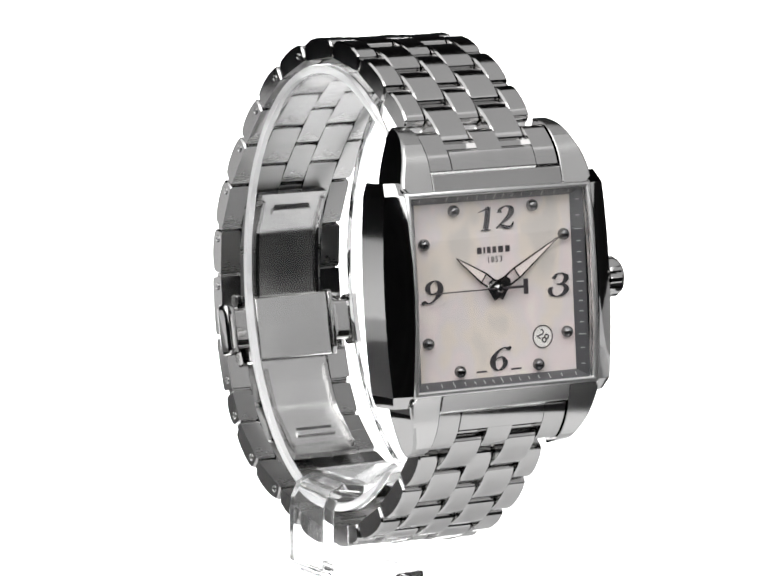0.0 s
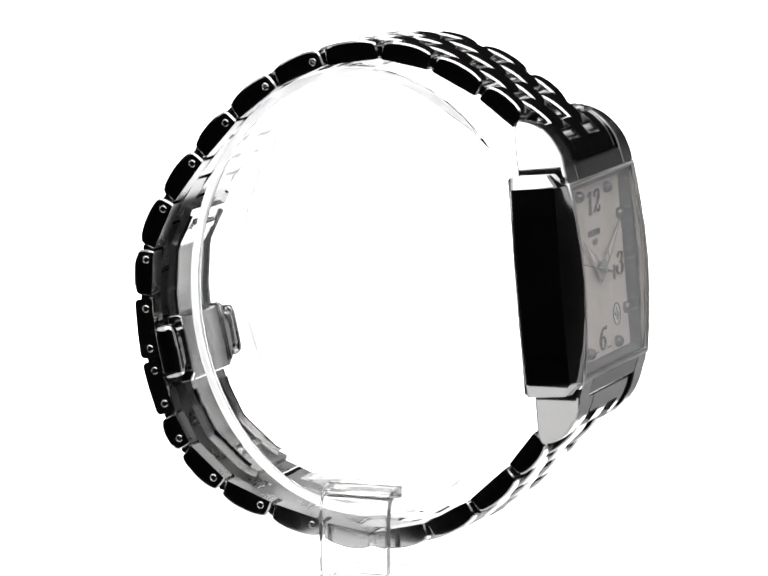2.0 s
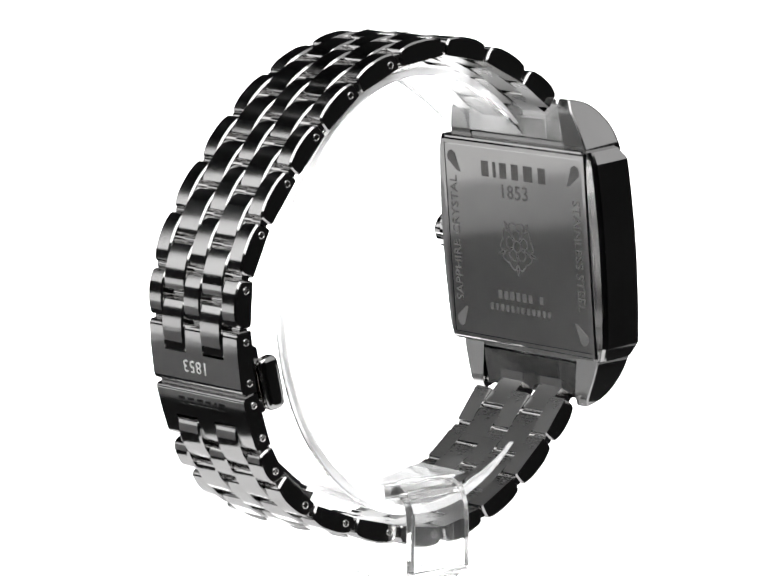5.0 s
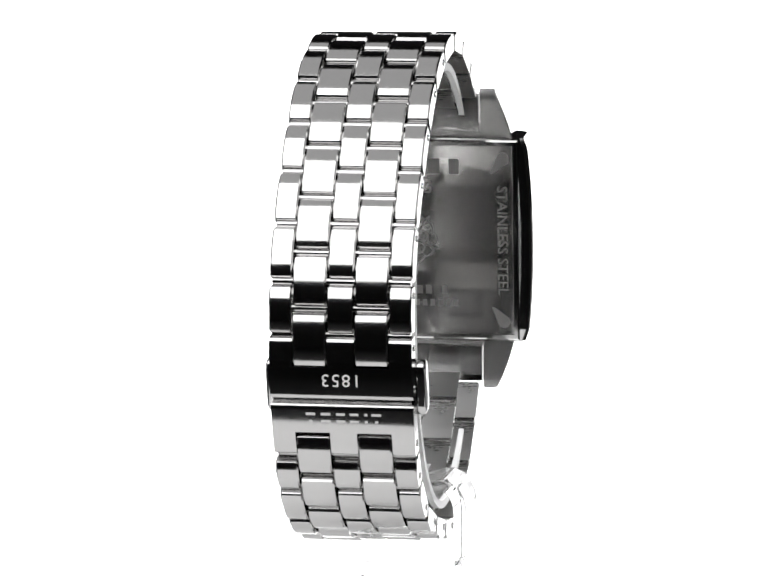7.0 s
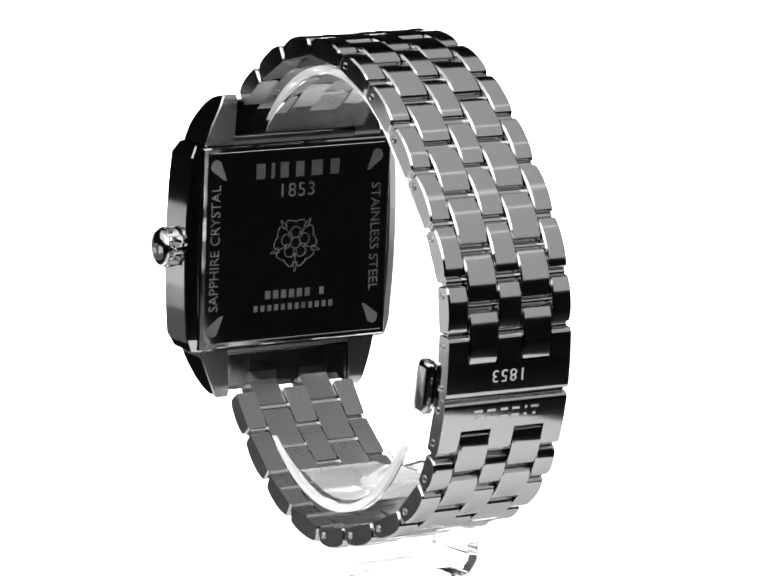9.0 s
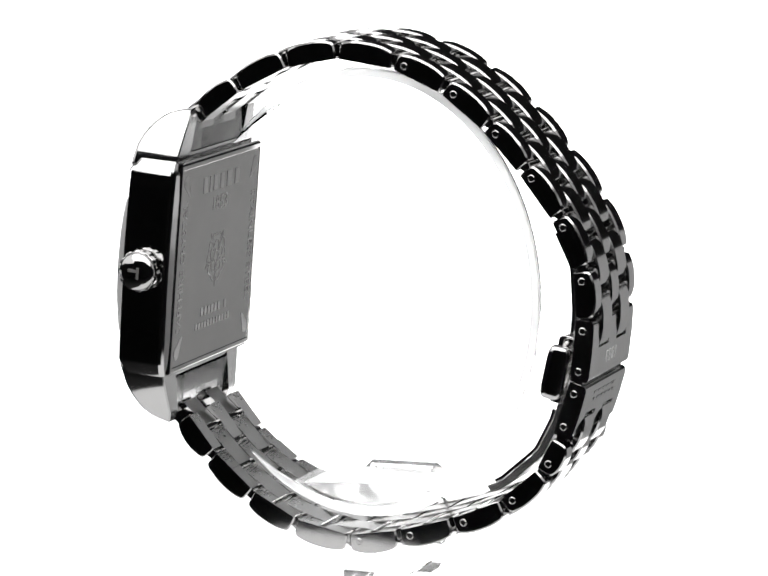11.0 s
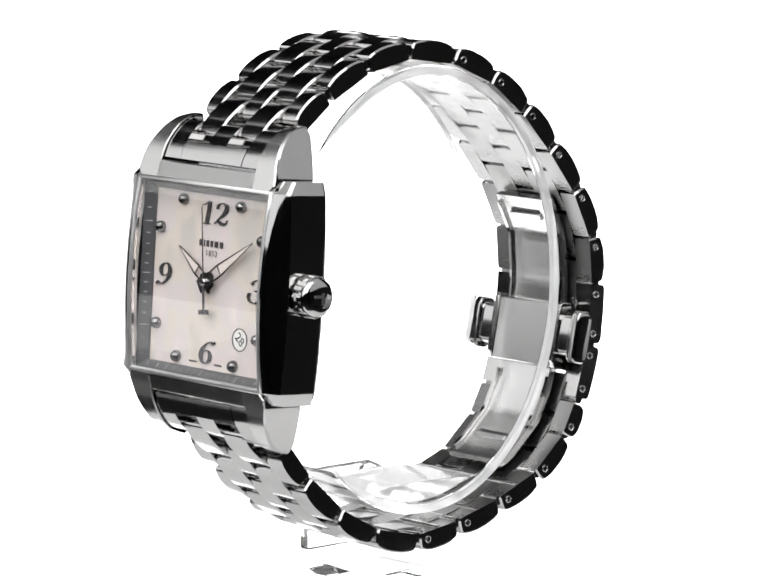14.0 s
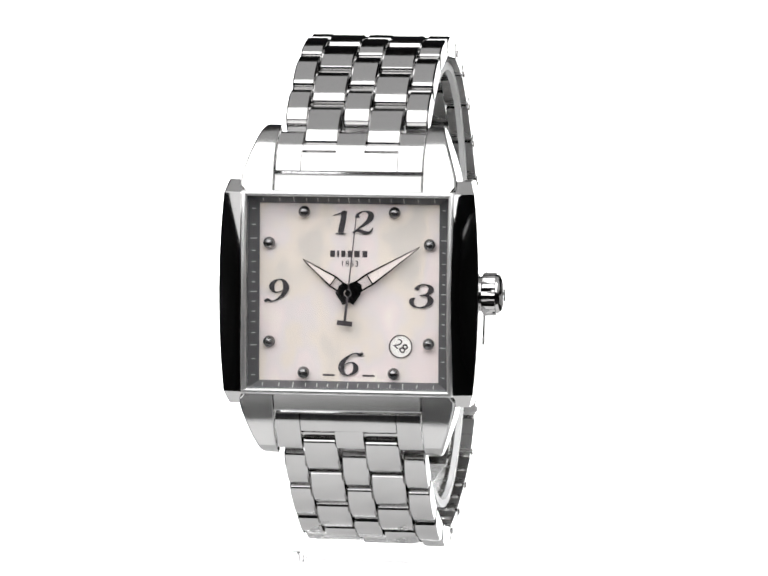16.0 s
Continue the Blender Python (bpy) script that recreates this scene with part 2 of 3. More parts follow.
seat(part("dial", bm, PEARL, watch, "cream pink mother-of-pearl dial", sharp=0))
rows = []
for k in range(-8, 9):
    v = 11.93 * k / 8
    d = 8.15 - 0.85 * (k / 8) ** 2
    rows.append([(-12.53, v, d - 0.8), (12.53, v, d - 0.8), (12.53, v, d), (-12.53, v, d)])
crystal = seat(part("crystal", loft(bmesh.new(), rows), SAPPHIRE, watch, "clear gently arched sapphire crystal", sharp=40))
crystal.visible_shadow = False

# minute strokes on the sloping flange
bm = bmesh.new()
for k in range(60):
    a = math.tau * k / 60
    x, y = math.sin(a), math.cos(a)
    s = 11.9 / max(abs(x), abs(y))
    px, py = x * s, y * s * 11.46 / 11.9
    upright = abs(y) > abs(x)
    tilt = math.atan2(1.0, 1.27 if not upright else 0.92)
    if upright:
        m = Matrix.Translation((px * MM, py * MM, 5.97 * MM)) @ Matrix.Rotation(math.copysign(tilt, py), 4, "X")
        box(bm, 0, 0, 0, 0.11, 0.5 if k % 5 else 0.9, 0.06, m)
    else:
        m = Matrix.Translation((px * MM, py * MM, 5.97 * MM)) @ Matrix.Rotation(-math.copysign(tilt, px), 4, "Y")
        box(bm, 0, 0, 0, 0.5 if k % 5 else 0.9, 0.11, 0.06, m)
tagged(seat(part("minute_track", bm, TRACK_INK, watch, "fine white minute strokes", sharp=0)), kind="stuff")

# domed hour dots
for x, y in ((5.65, 9.95), (-5.65, 9.95), (10.05, 6.05), (-10.05, 6.05), (10.0, -6.2), (-10.0, -6.2), (5.65, -9.95), (-5.65, -9.95)):
    bm = turned(bmesh.new(), [(0.74, 5.25), (0.76, 5.5), (0.70, 5.78), (0.55, 6.02), (0.32, 6.18), (0.04, 6.24)], 14, Matrix.Translation((x * MM, y * MM, 0)))
    seat(part("hour_dot", bm, DOT, watch, "domed polished steel hour dot", sharp=50))

# numerals: pen strokes in units of the numeral's height
GLYPHS = {
    "1": [[(-0.30, 0.28, 0.03), (-0.10, 0.36, 0.07), (0.08, 0.47, 0.10)], [(0.06, 0.48, 0.22), (0.05, 0.0, 0.24), (0.02, -0.44, 0.24)], [(-0.14, -0.48, 0.06), (0.05, -0.48, 0.09), (0.2, -0.48, 0.06)]],
    "2": [[(-0.22, 0.20, 0.20), (-0.20, 0.36, 0.12), (0.0, 0.47, 0.07), (0.20, 0.38, 0.20), (0.22, 0.18, 0.26), (0.08, -0.04, 0.17), (-0.18, -0.30, 0.06), (-0.30, -0.45, 0.05)],
          [(-0.30, -0.42, 0.05), (-0.14, -0.33, 0.12), (0.08, -0.42, 0.19), (0.26, -0.40, 0.12), (0.34, -0.22, 0.04)]],
    "3": [[(-0.24, 0.26, 0.20), (-0.14, 0.42, 0.10), (0.04, 0.47, 0.06), (0.22, 0.36, 0.18), (0.24, 0.20, 0.24), (0.12, 0.06, 0.10), (-0.08, 0.02, 0.05)],
          [(-0.08, 0.03, 0.05), (0.16, 0.0, 0.12), (0.28, -0.20, 0.25), (0.16, -0.42, 0.16), (-0.08, -0.48, 0.06), (-0.28, -0.38, 0.14), (-0.34, -0.18, 0.20), (-0.24, -0.10, 0.08)]],
    "6": [[(0.42, 0.44, 0.12), (0.34, 0.36, 0.16), (0.20, 0.42, 0.07), (0.02, 0.34, 0.09), (-0.18, 0.08, 0.20), (-0.22, -0.18, 0.25), (-0.12, -0.42, 0.14), (0.04, -0.49, 0.06),
           (0.22, -0.36, 0.18), (0.25, -0.16, 0.22), (0.14, 0.03, 0.09), (-0.02, 0.02, 0.05), (-0.14, -0.08, 0.04)]],
}
GLYPHS["9"] = [[(-x, -y, w) for x, y, w in s] for s in GLYPHS["6"]]


def numeral(digits, x, y, size, gap):
    bm = bmesh.new()
    for k, ch in enumerate(digits):
        for stroke in GLYPHS[ch]:
            ribbon(bm, stroke, 5.26, 5.42, (x + (k - (len(digits) - 1) / 2) * gap, y), size, 0.12, 1.28, 0.78)
    seat(part("numeral", bm, NUMERAL, watch, "dark " + {"12": "twelve", "3": "three", "6": "six", "9": "nine"}[digits] + " in swelling pen strokes", sharp=0))


numeral("12", 0.35, 8.7, 2.95, 2.75)
numeral("3", 9.2, -0.25, 3.0, 0)
numeral("6", 0.0, -8.75, 3.0, 0)
numeral("9", -8.8, 0.05, 3.0, 0)

# maker's mark as plain blocks, the year under it, the origin line by the six
bm = bmesh.new()
for x, wd in ((-2.1, 0.6), (-1.4, 0.24), (-0.75, 0.5), (0.05, 0.5), (0.95, 0.68), (1.95, 0.6)):
    box(bm, x, 4.8, 5.28, wd, 0.8, 0.08)
seat(part("maker_mark", bm, INK, watch, "small dark printed mark", sharp=0))
letters("year", "1853", 1.05, CASE @ pose(0.05 * MM, 3.55 * MM, 5.28 * MM), INK, watch, "small dark printed year", 0.0, 0.02, 1.15)
bm = bmesh.new()
for x in (-2.5, 2.5):
    box(bm, x, -10.25, 5.27, 1.5, 0.22, 0.05)
seat(part("origin_line", bm, INK, watch, "tiny dark print", sharp=0))

# date: a round window with a thin rim
m = Matrix.Translation((6.5 * MM, -6.55 * MM, 0))
bm = turned(bmesh.new(), [(1.28, 5.2), (1.28, 5.27)], 28, m)
seat(part("date_disc", bm, DATE_PAPER, watch, "white date disc", sharp=0))
bm = bmesh.new()
for lo in (0,):
    prof = [(1.46, 5.25), (1.46, 5.36), (1.36, 5.36), (1.36, 5.25)]
    rings = [[bm.verts.new(m @ (Vector((r * math.cos(k * math.tau / 32), r * math.sin(k * math.tau / 32), h)) * MM)) for k in range(32)] for r, h in prof]
    for a, b in zip(rings, rings[1:] + rings[:1]):
        for k in range(32):
            bm.faces.new((a[k], a[(k + 1) % 32], b[(k + 1) % 32], b[k]))
seat(part("date_rim", bm, INK, watch, "thin dark date ring", sharp=0))
letters("date", "28", 1.75, CASE @ m @ pose(0, 0, 5.3 * MM, 0, 0, -42), INK, watch, "black date number", 0.0, 0.02)


# ---- hands ----
def skeleton_hand(name, length, wide, knee, angle, depth, label):
    """A pointed openwork hand: a dark outline round a pale filling, a bridge and a solid foot."""
    m = CASE @ pose(0, 0, depth * MM, 0, 0, angle)
    rim = 0.22
    bm = bmesh.new()
    left = [(-wide * 0.4, 0.3, rim), (-wide / 2, knee, rim), (-0.03, length, 0.08)]
    for sgn in (1, -1):
        pts = [(sgn * x, y, w) for x, y, w in left]
        for (x0, y0, w0), (x1, y1, w1) in zip(pts, pts[1:]):
            d = Vector((x1 - x0, y1 - y0)).normalized()
            n = Vector((-d.y, d.x))
            quad0 = [(x0 + n.x * w0 / 2, y0 + n.y * w0 / 2, 0), (x0 - n.x * w0 / 2, y0 - n.y * w0 / 2, 0), (x0 - n.x * w0 / 2, y0 - n.y * w0 / 2, 0.14), (x0 + n.x * w0 / 2, y0 + n.y * w0 / 2, 0.14)]
            quad1 = [(x1 + n.x * w1 / 2, y1 + n.y * w1 / 2, 0), (x1 - n.x * w1 / 2, y1 - n.y * w1 / 2, 0), (x1 - n.x * w1 / 2, y1 - n.y * w1 / 2, 0.14), (x1 + n.x * w1 / 2, y1 + n.y * w1 / 2, 0.14)]
            loft(bm, [quad0, quad1])
    box(bm, 0, knee, 0.07, wide, 0.16, 0.14)
    prism(bm, [(-wide * 0.62, -1.35), (wide * 0.62, -1.35), (wide * 0.7, 0.2), (wide * 0.52, knee * 0.5), (0, knee * 0.62), (-wide * 0.52, knee * 0.5), (-wide * 0.7, 0.2)], 0, 0.14, lambda a, b, c: (a, b, c))
    hand_ob = seat(part(name, bm, POLISHED, watch, label, sharp=0), m)
    bm = bmesh.new()
    prism(bm, [(-wide * 0.46, knee), (wide * 0.46, knee), (0, length * 0.97)], 0.03, 0.10, lambda a, b, c: (a, b, c))
    part("filling", bm, LUME, hand_ob, "pale hand filling", sharp=0)
    return hand_ob


skeleton_hand("hour_hand", 7.0, 1.35, 2.4, 54.5, 5.75, "openwork steel hour hand")
skeleton_hand("minute_hand", 10.6, 1.45, 3.2, -57, 6.0, "openwork steel minute hand")
bm = bmesh.new()
loft(bm, [[(-0.09, -3.5, 0), (0.09, -3.5, 0), (0.09, -3.5, 0.1), (-0.09, -3.5, 0.1)], [(-0.06, 9.5, 0), (0.06, 9.5, 0), (0.06, 9.5, 0.1), (-0.06, 9.5, 0.1)]])
box(bm, 0, -2.2, 0.05, 0.32, 3.2, 0.14)
box(bm, 0, -3.75, 0.05, 1.9, 0.6, 0.14)
second_hand = part("second_hand", bm, INK, watch, "thin dark second hand with a bar as counterweight", sharp=0)
bm = turned(bmesh.new(), [(0.5, 5.3), (0.5, 6.45), (0.36, 6.6), (0.05, 6.62)], 16, Matrix.Identity(4))
seat(part("hand_hub", bm, POLISHED, watch, sharp=40))

# ---- crown ----
CROWN = CASE @ Matrix.Translation((15.7 * MM, -0.0, 3.6 * MM)) @ Matrix.Rotation(radians(90), 4, "Y")
bm = turned(bmesh.new(), [(1.7, -0.4), (1.7, 0.5), (2.2, 0.55), (2.2, 0.8)], 24, Matrix.Identity(4))
crown = seat(part("crown", bm, POLISHED, watch, "round fluted steel crown", sharp=40), CROWN)
bm = bmesh.new()
rings = []
for h, r, flute in ((0.75, 2.4, 0.0), (0.85, 2.62, 0.1), (1.1, 2.72, 0.16), (2.3, 2.72, 0.16), (2.5, 2.66, 0.1), (2.55, 2.5, 0.0)):
    rings.append([(r * math.cos(k * math.tau / 72) * (1 - (flute / r if (k // 3) % 2 else 0)), r * math.sin(k * math.tau / 72) * (1 - (flute / r if (k // 3) % 2 else 0)), h) for k in range(72)])
loft(bm, rings)
part("knurl", bm, POLISHED, crown, "fluted grip ring", sharp=25)
bm = turned(bmesh.new(), [(2.45, 2.5), (2.45, 2.75), (2.3, 3.0), (1.85, 3.22), (1.0, 3.38), (0.05, 3.42)], 36, Matrix.Identity(4))
part("cap", bm, POLISHED, crown, "domed polished cap", sharp=50)
bm = bmesh.new()
box(bm, 0.35, -0.15, 3.36, 0.35, 1.5, 0.3)
box(bm, -0.35, 0.15, 3.36, 1.3, 0.4, 0.3)
part("emblem", bm, ENGRAVED, crown, "small raised emblem", sharp=0)


# ---- lugs and shoulders ----
def lug_depth(v, end):
    """Front surface from the case's end down to the tip of a lug; the lower end falls away a little sooner."""
    top = float(np.interp(v, (12.3, 14.0, 15.6, 16.4, 17.3, 18.5, 19.3, 19.9, 20.3, 20.6), (7.55, 7.2, 6.85, 6.55, 6.05, 5.15, 4.3, 3.4, 2.3, 1.0)))
    return top if end > 0 else max(top - float(np.interp(v, (12.3, 14.8, 16.4, 20.0), (0.0, 0.4, 0.4, 0.2))), 0.9)


def lug(side, end):
    rows = []
    for v, ow in ((12.6, 12.95), (13.3, 13.55), (14.3, 13.45), (15.6, 13.1), (16.4, 12.85), (17.3, 12.55), (18.5, 12.1), (19.3, 11.8), (19.9, 11.55), (20.3, 11.35), (20.6, 11.1)):
        top = max(lug_depth(v, end), 1.0)
        low = 0.95 - 0.13 * (v - 14.0) if v < 19.5 else 0.25 + (v - 19.5) * 0.3
        iw = 9.3
        ring = [(iw, low), (ow - 0.15, low), (ow, low + 0.2), (ow, top - 0.4), (ow - 0.1, top - 0.15), (ow - 0.3, top), (iw + 0.12, top), (iw, top - 0.12)]
        rows.append([(side * x, end * v, d) for x, d in ring])
    ob = seat(part("lug", loft(bmesh.new(), rows), PLATE, watch, "curved steel lug", sharp=18))
    ob.data.materials.append(INNER)
    ob.data.materials.append(POLISHED)
    for poly in ob.data.polygons:
        if poly.normal.z < -0.7:
            poly.material_index = 1
        elif abs(poly.normal.x) > 0.8:
            poly.material_index = 2


def shoulder(end):
    """The sloping band across the case, between bezel and bracelet."""
    rows = []
    for x in (-9.24, -9.12, 0, 9.12, 9.24):
        drop = 0.12 if abs(x) > 9.2 else 0.0
        ring = [(12.5, 1.0), (12.5, 7.3), (12.62, 7.48 - drop), (13.5, lug_depth(13.5, end) - 0.02 - drop), (14.55, lug_depth(14.55, end) - 0.02 - drop), (14.7, lug_depth(14.7, end) - 0.16), (14.7, 1.0)]
        rows.append([(x, end * v, d) for v, d in ring])
    seat(part("shoulder", loft(bmesh.new(), rows), PLATE, watch, "sloping brushed steel shoulder", sharp=28))


def end_link(end):
    """The bracelet's end piece between two lugs, with notches for the first middle links."""
    rows_by_col = [(-9.0, 9.0, 19.5), (-9.1, -6.1, 19.6), (-5.98, 5.98, 17.4), (-1.75, 1.75, 19.6), (6.1, 9.1, 19.6)]
    base = None
    for lo, hi, far in rows_by_col:
        bm = bmesh.new()
        lift = {19.5: 1.7, 17.4: 0.34}.get(far, 0.4)
        vs = [v for v in (14.95, 15.6, 16.4, 17.3, 18.2, 19.0, 19.6) if v <= far + 0.01]
        outline = [(vs[0], 0.8), (vs[0], lug_depth(vs[0], end) - lift - 0.15)] + [(v, max(lug_depth(v, end) - lift, 1.4)) for v in vs[0:]] + [(far + 0.15, max(lug_depth(far, end) - lift - 0.5, 1.2)), (far + 0.15, 0.8)]
        outline[2] = (vs[0] + 0.15, lug_depth(vs[0], end) - lift)
        prism(bm, outline, lo, hi, lambda a, b, c: (c, end * a, b))
        if base is None:
            base = seat(part("end_link", bm, BRUSHED, watch, "steel end piece between the lugs", sharp=28))
        else:
            part("segment", bm, BRUSHED, base, sharp=28)


for e in (1, -1):
    for s in (-1, 1):
        lug(s, e)
    shoulder(e)
    end_link(e)

# ---- case back ----
bm = bmesh.new()
loft(bm, [[(sx * w, sy * h, d) for sx, sy in ((-1, -1), (1, -1), (1, 1), (-1, 1))] for w, h, d in ((14.4, 13.7, 0.3), (14.4, 13.7, -0.02), (14.2, 13.5, -0.2), (13.7, 13.0, -0.24), (13.62, 12.92, -0.16))])
back = seat(part("case_back", bm, BACK_STEEL, watch, "dark mirror steel case back with engraving", sharp=20))
REAR = Matrix.Translation((0, 0, -0.18 * MM)) @ Matrix.Rotation(math.pi, 4, "Y")
letters("engraved_year", "1853", 2.7, REAR @ pose(0, 7.2 * MM, 0), ENGRAVED, back, "engraved year", 0.0, 0.03, 1.1)
letters("engraving", "SAPPHIRE CRYSTAL", 2.0, REAR @ pose(-12.2 * MM, 0, 0, 0, 0, 90), ENGRAVED, back, "engraved words along the edge", 0.0, 0.03, 1.0)
letters("engraving", "STAINLESS STEEL", 2.0, REAR @ pose(12.2 * MM, 0, 0, 0, 0, -90), ENGRAVED, back, "engraved words along the edge", 0.0, 0.03, 1.0)
bm = bmesh.new()
for x, wd in ((-4.5, 1.3), (-3.0, 0.5), (-1.6, 1.2), (0.3, 1.2), (2.4, 1.6), (4.6, 1.3)):
    box(bm, x * 1.25, 10.1, 0, wd * 1.05, 2.1, 0.06, REAR)
tagged(part("engraved_mark", bm, ENGRAVED, back, "engraved mark of plain bars", sharp=0), kind="stuff")
bm = bmesh.new()
for k in range(6):
    box(bm, -4.0 + k * 1.22, -6.9, 0, 0.8, 1.15, 0.06, REAR)
box(bm, 4.3, -6.9, 0, 0.7, 1.05, 0.06, REAR)
for k in range(12):
    box(bm, -5.8 + k * 1.05, -8.7, 0, 0.62, 0.85, 0.06, REAR)
tagged(part("engraved_code", bm, ENGRAVED, back, "engraved code of plain bars", sharp=0), kind="stuff")
bm = bmesh.new()
for k in range(5):
    a0 = math.tau * k / 5 + math.pi / 2
    petal = [(a0 - 0.55, 1.4), (a0 - 0.62, 2.5), (a0 - 0.42, 3.3), (a0 - 0.12, 3.05), (a0, 2.85), (a0 + 0.12, 3.05), (a0 + 0.42, 3.3), (a0 + 0.62, 2.5), (a0 + 0.55, 1.4)]
    ribbon(bm, [(r * math.cos(a), r * math.sin(a), 0.16) for a, r in petal], -0.21, -0.14)
    inner = [(a0 - 0.5, 0.9), (a0 - 0.4, 1.9), (a0, 2.2), (a0 + 0.4, 1.9), (a0 + 0.5, 0.9)]
    ribbon(bm, [(r * math.cos(a), r * math.sin(a), 0.14) for a, r in inner], -0.21, -0.14)
    tip = a0 + math.pi / 5
    ribbon(bm, [(2.6 * math.cos(tip - 0.12), 2.6 * math.sin(tip - 0.12), 0.14), (4.0 * math.cos(tip), 4.0 * math.sin(tip), 0.1), (2.6 * math.cos(tip + 0.12), 2.6 * math.sin(tip + 0.12), 0.14)], -0.21, -0.14)
ribbon(bm, [(0.75 * math.cos(k * math.tau / 10), 0.75 * math.sin(k * math.tau / 10), 0.16) for k in range(11)], -0.21, -0.14)
part("engraved_rosette", bm, ENGRAVED, back, "engraved five-petalled rosette", sharp=0)
for sx in (-1, 1):
    for sy in (-1, 1):
        bm = bmesh.new()
        prism(bm, [(13.2, 11.3), (12.9, 11.9), (12.3, 12.1), (11.7, 11.8), (10.7, 9.2), (11.2, 9.3), (13.1, 10.7)], -0.21, -0.14, lambda a, b, c: (sx * a, sy * b, c))
        part("corner_notch", bm, ENGRAVED, back, "bright corner notch", sharp=0)

# ---- bracelet: joints round the wrist, (y, z) in millimetres from the upper lugs over the back to the lower lugs ----
TOP = [(-22.0, 63.9), (-16.8, 67.85), (-10.2, 71.2), (-3.0, 72.55), (4.7, 71.45), (11.5, 68.4), (17.3, 63.7), (22.1, 58.3)]
REAR_JOINTS = [(26.6, 52.35), (29.65, 45.7), (30.05, 39.1), (29.2, 30.9), (26.95, 23.75), (24.55, 19.3)]
LOW = [(19.3, 14.7), (12.4, 11.95), (5.1, 10.0), (-1.9, 9.0), (-9.4, 10.7), (-15.6, 14.2), (-21.0, 19.1), (-24.9, 24.1)]
JOINTS = [Vector((y, z)) for y, z in TOP + REAR_JOINTS + LOW]
CENTRE = Vector((0, 40))
COLUMNS = {"outer_link": (-7.55, 7.55), "middle_link": (-3.9, 3.9), "centre_link": (0.0,)}
WIDTHS = {"outer_link": 2.85, "middle_link": 4.25, "centre_link": 3.35}


def link_mesh(name, length, width, thick, crown_height, mat):
    """One link lying along local y, its outer side up: rolled ends, crowned top, eased long edges."""
    h, c = thick, crown_height
    l = length / 2
    half = [(l - 0.12, -h / 2), (l - 0.02, -h / 2 + 0.2), (l, 0.1), (l - 0.04, h / 2 - 0.42), (l - 0.14, h / 2 - 0.2)]
    half += [((l - 0.14) * k, h / 2 - 0.1 + (c + 0.1) * (1 - k ** 2.5)) for k in (0.97, 0.87, 0.75, 0.6, 0.42, 0.2)]
    prof = half + [(-y, z) for y, z in reversed(half)]
    e = 0.2
    small = [(y * (l - e) / l, z * ((h / 2 + c * 0.5 - e) / (h / 2 + c * 0.5) if z > 0 else 1.0)) for y, z in prof]
    bm = bmesh.new()
    w = width / 2
    loft(bm, [[(x, y, z) for y, z in ring] for x, ring in ((-w, small), (-w + e, prof), (w - e, prof), (w, small))])
    bmesh.ops.recalc_face_normals(bm, faces=bm.faces)
    me = bpy.data.meshes.new(name)
    bm.to_mesh(me)
    bm.free()
    me.materials.append(mat)
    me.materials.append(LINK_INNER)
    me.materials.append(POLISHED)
    # wrist side takes the steel with shade in its colour, flanks the polished one
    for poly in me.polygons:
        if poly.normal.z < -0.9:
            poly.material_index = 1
        elif abs(poly.normal.x) > 0.9:
            poly.material_index = 2
    me.shade_smooth()
    me.set_sharp_from_angle(angle=radians(33))
    return me


LINK_CACHE = {}


def link(kind, x, a, b, thick, crown_height):
    """A link of the bracelet between two points of its line."""
    d = b - a
    length = round(d.length, 1)
    key = (kind, length, thick)
    if key not in LINK_CACHE:
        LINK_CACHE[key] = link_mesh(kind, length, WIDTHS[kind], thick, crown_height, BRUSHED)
    ob = new(kind, LINK_CACHE[key])
    ob.parent = watch
    ob.matrix_basis = along(x, a, b)
    ob.matrix_basis.translation.z -= sag(x, (a + b) / 2) * MM
    return ob


def sag(x, p):
    """The bracelet hangs a little lower on the crown's side, most at the bottom."""
    return (x + 9) / 18 * float(np.interp(p.y, (8, 20, 40), (0.75, 0.5, 0.2)))


def along(x, a, b):
    """The pose of a thing whose y axis runs back from b to a and whose z axis points out of the wrist."""
    d = (b - a).normalized()
    out = Vector((d.y, -d.x))
    if out.dot((a + b) / 2 - CENTRE) < 0:
        out = -out
    ydir = Vector((0, d.x, d.y))
    zdir = Vector((0, out.x, out.y))
    xdir = ydir.cross(zdir)
    mid = (a + b) / 2
    m = Matrix((xdir, ydir, zdir)).transposed().to_4x4()
    m.translation = Vector((x, mid.x, mid.y)) * MM
    return m


SCREW = bpy.data.meshes.new("screw")
bm = turned(bmesh.new(), [(0.48, -0.25), (0.48, 0.05), (0.4, 0.1), (0.35, 0.04), (0.05, 0.04)], 14, Matrix.Identity(4))
box(bm, 0, 0, 0.05, 0.65, 0.16, 0.1)
bmesh.ops.recalc_face_normals(bm, faces=bm.faces)
bm.to_mesh(SCREW)
bm.free()
SCREW.materials.append(POLISHED)


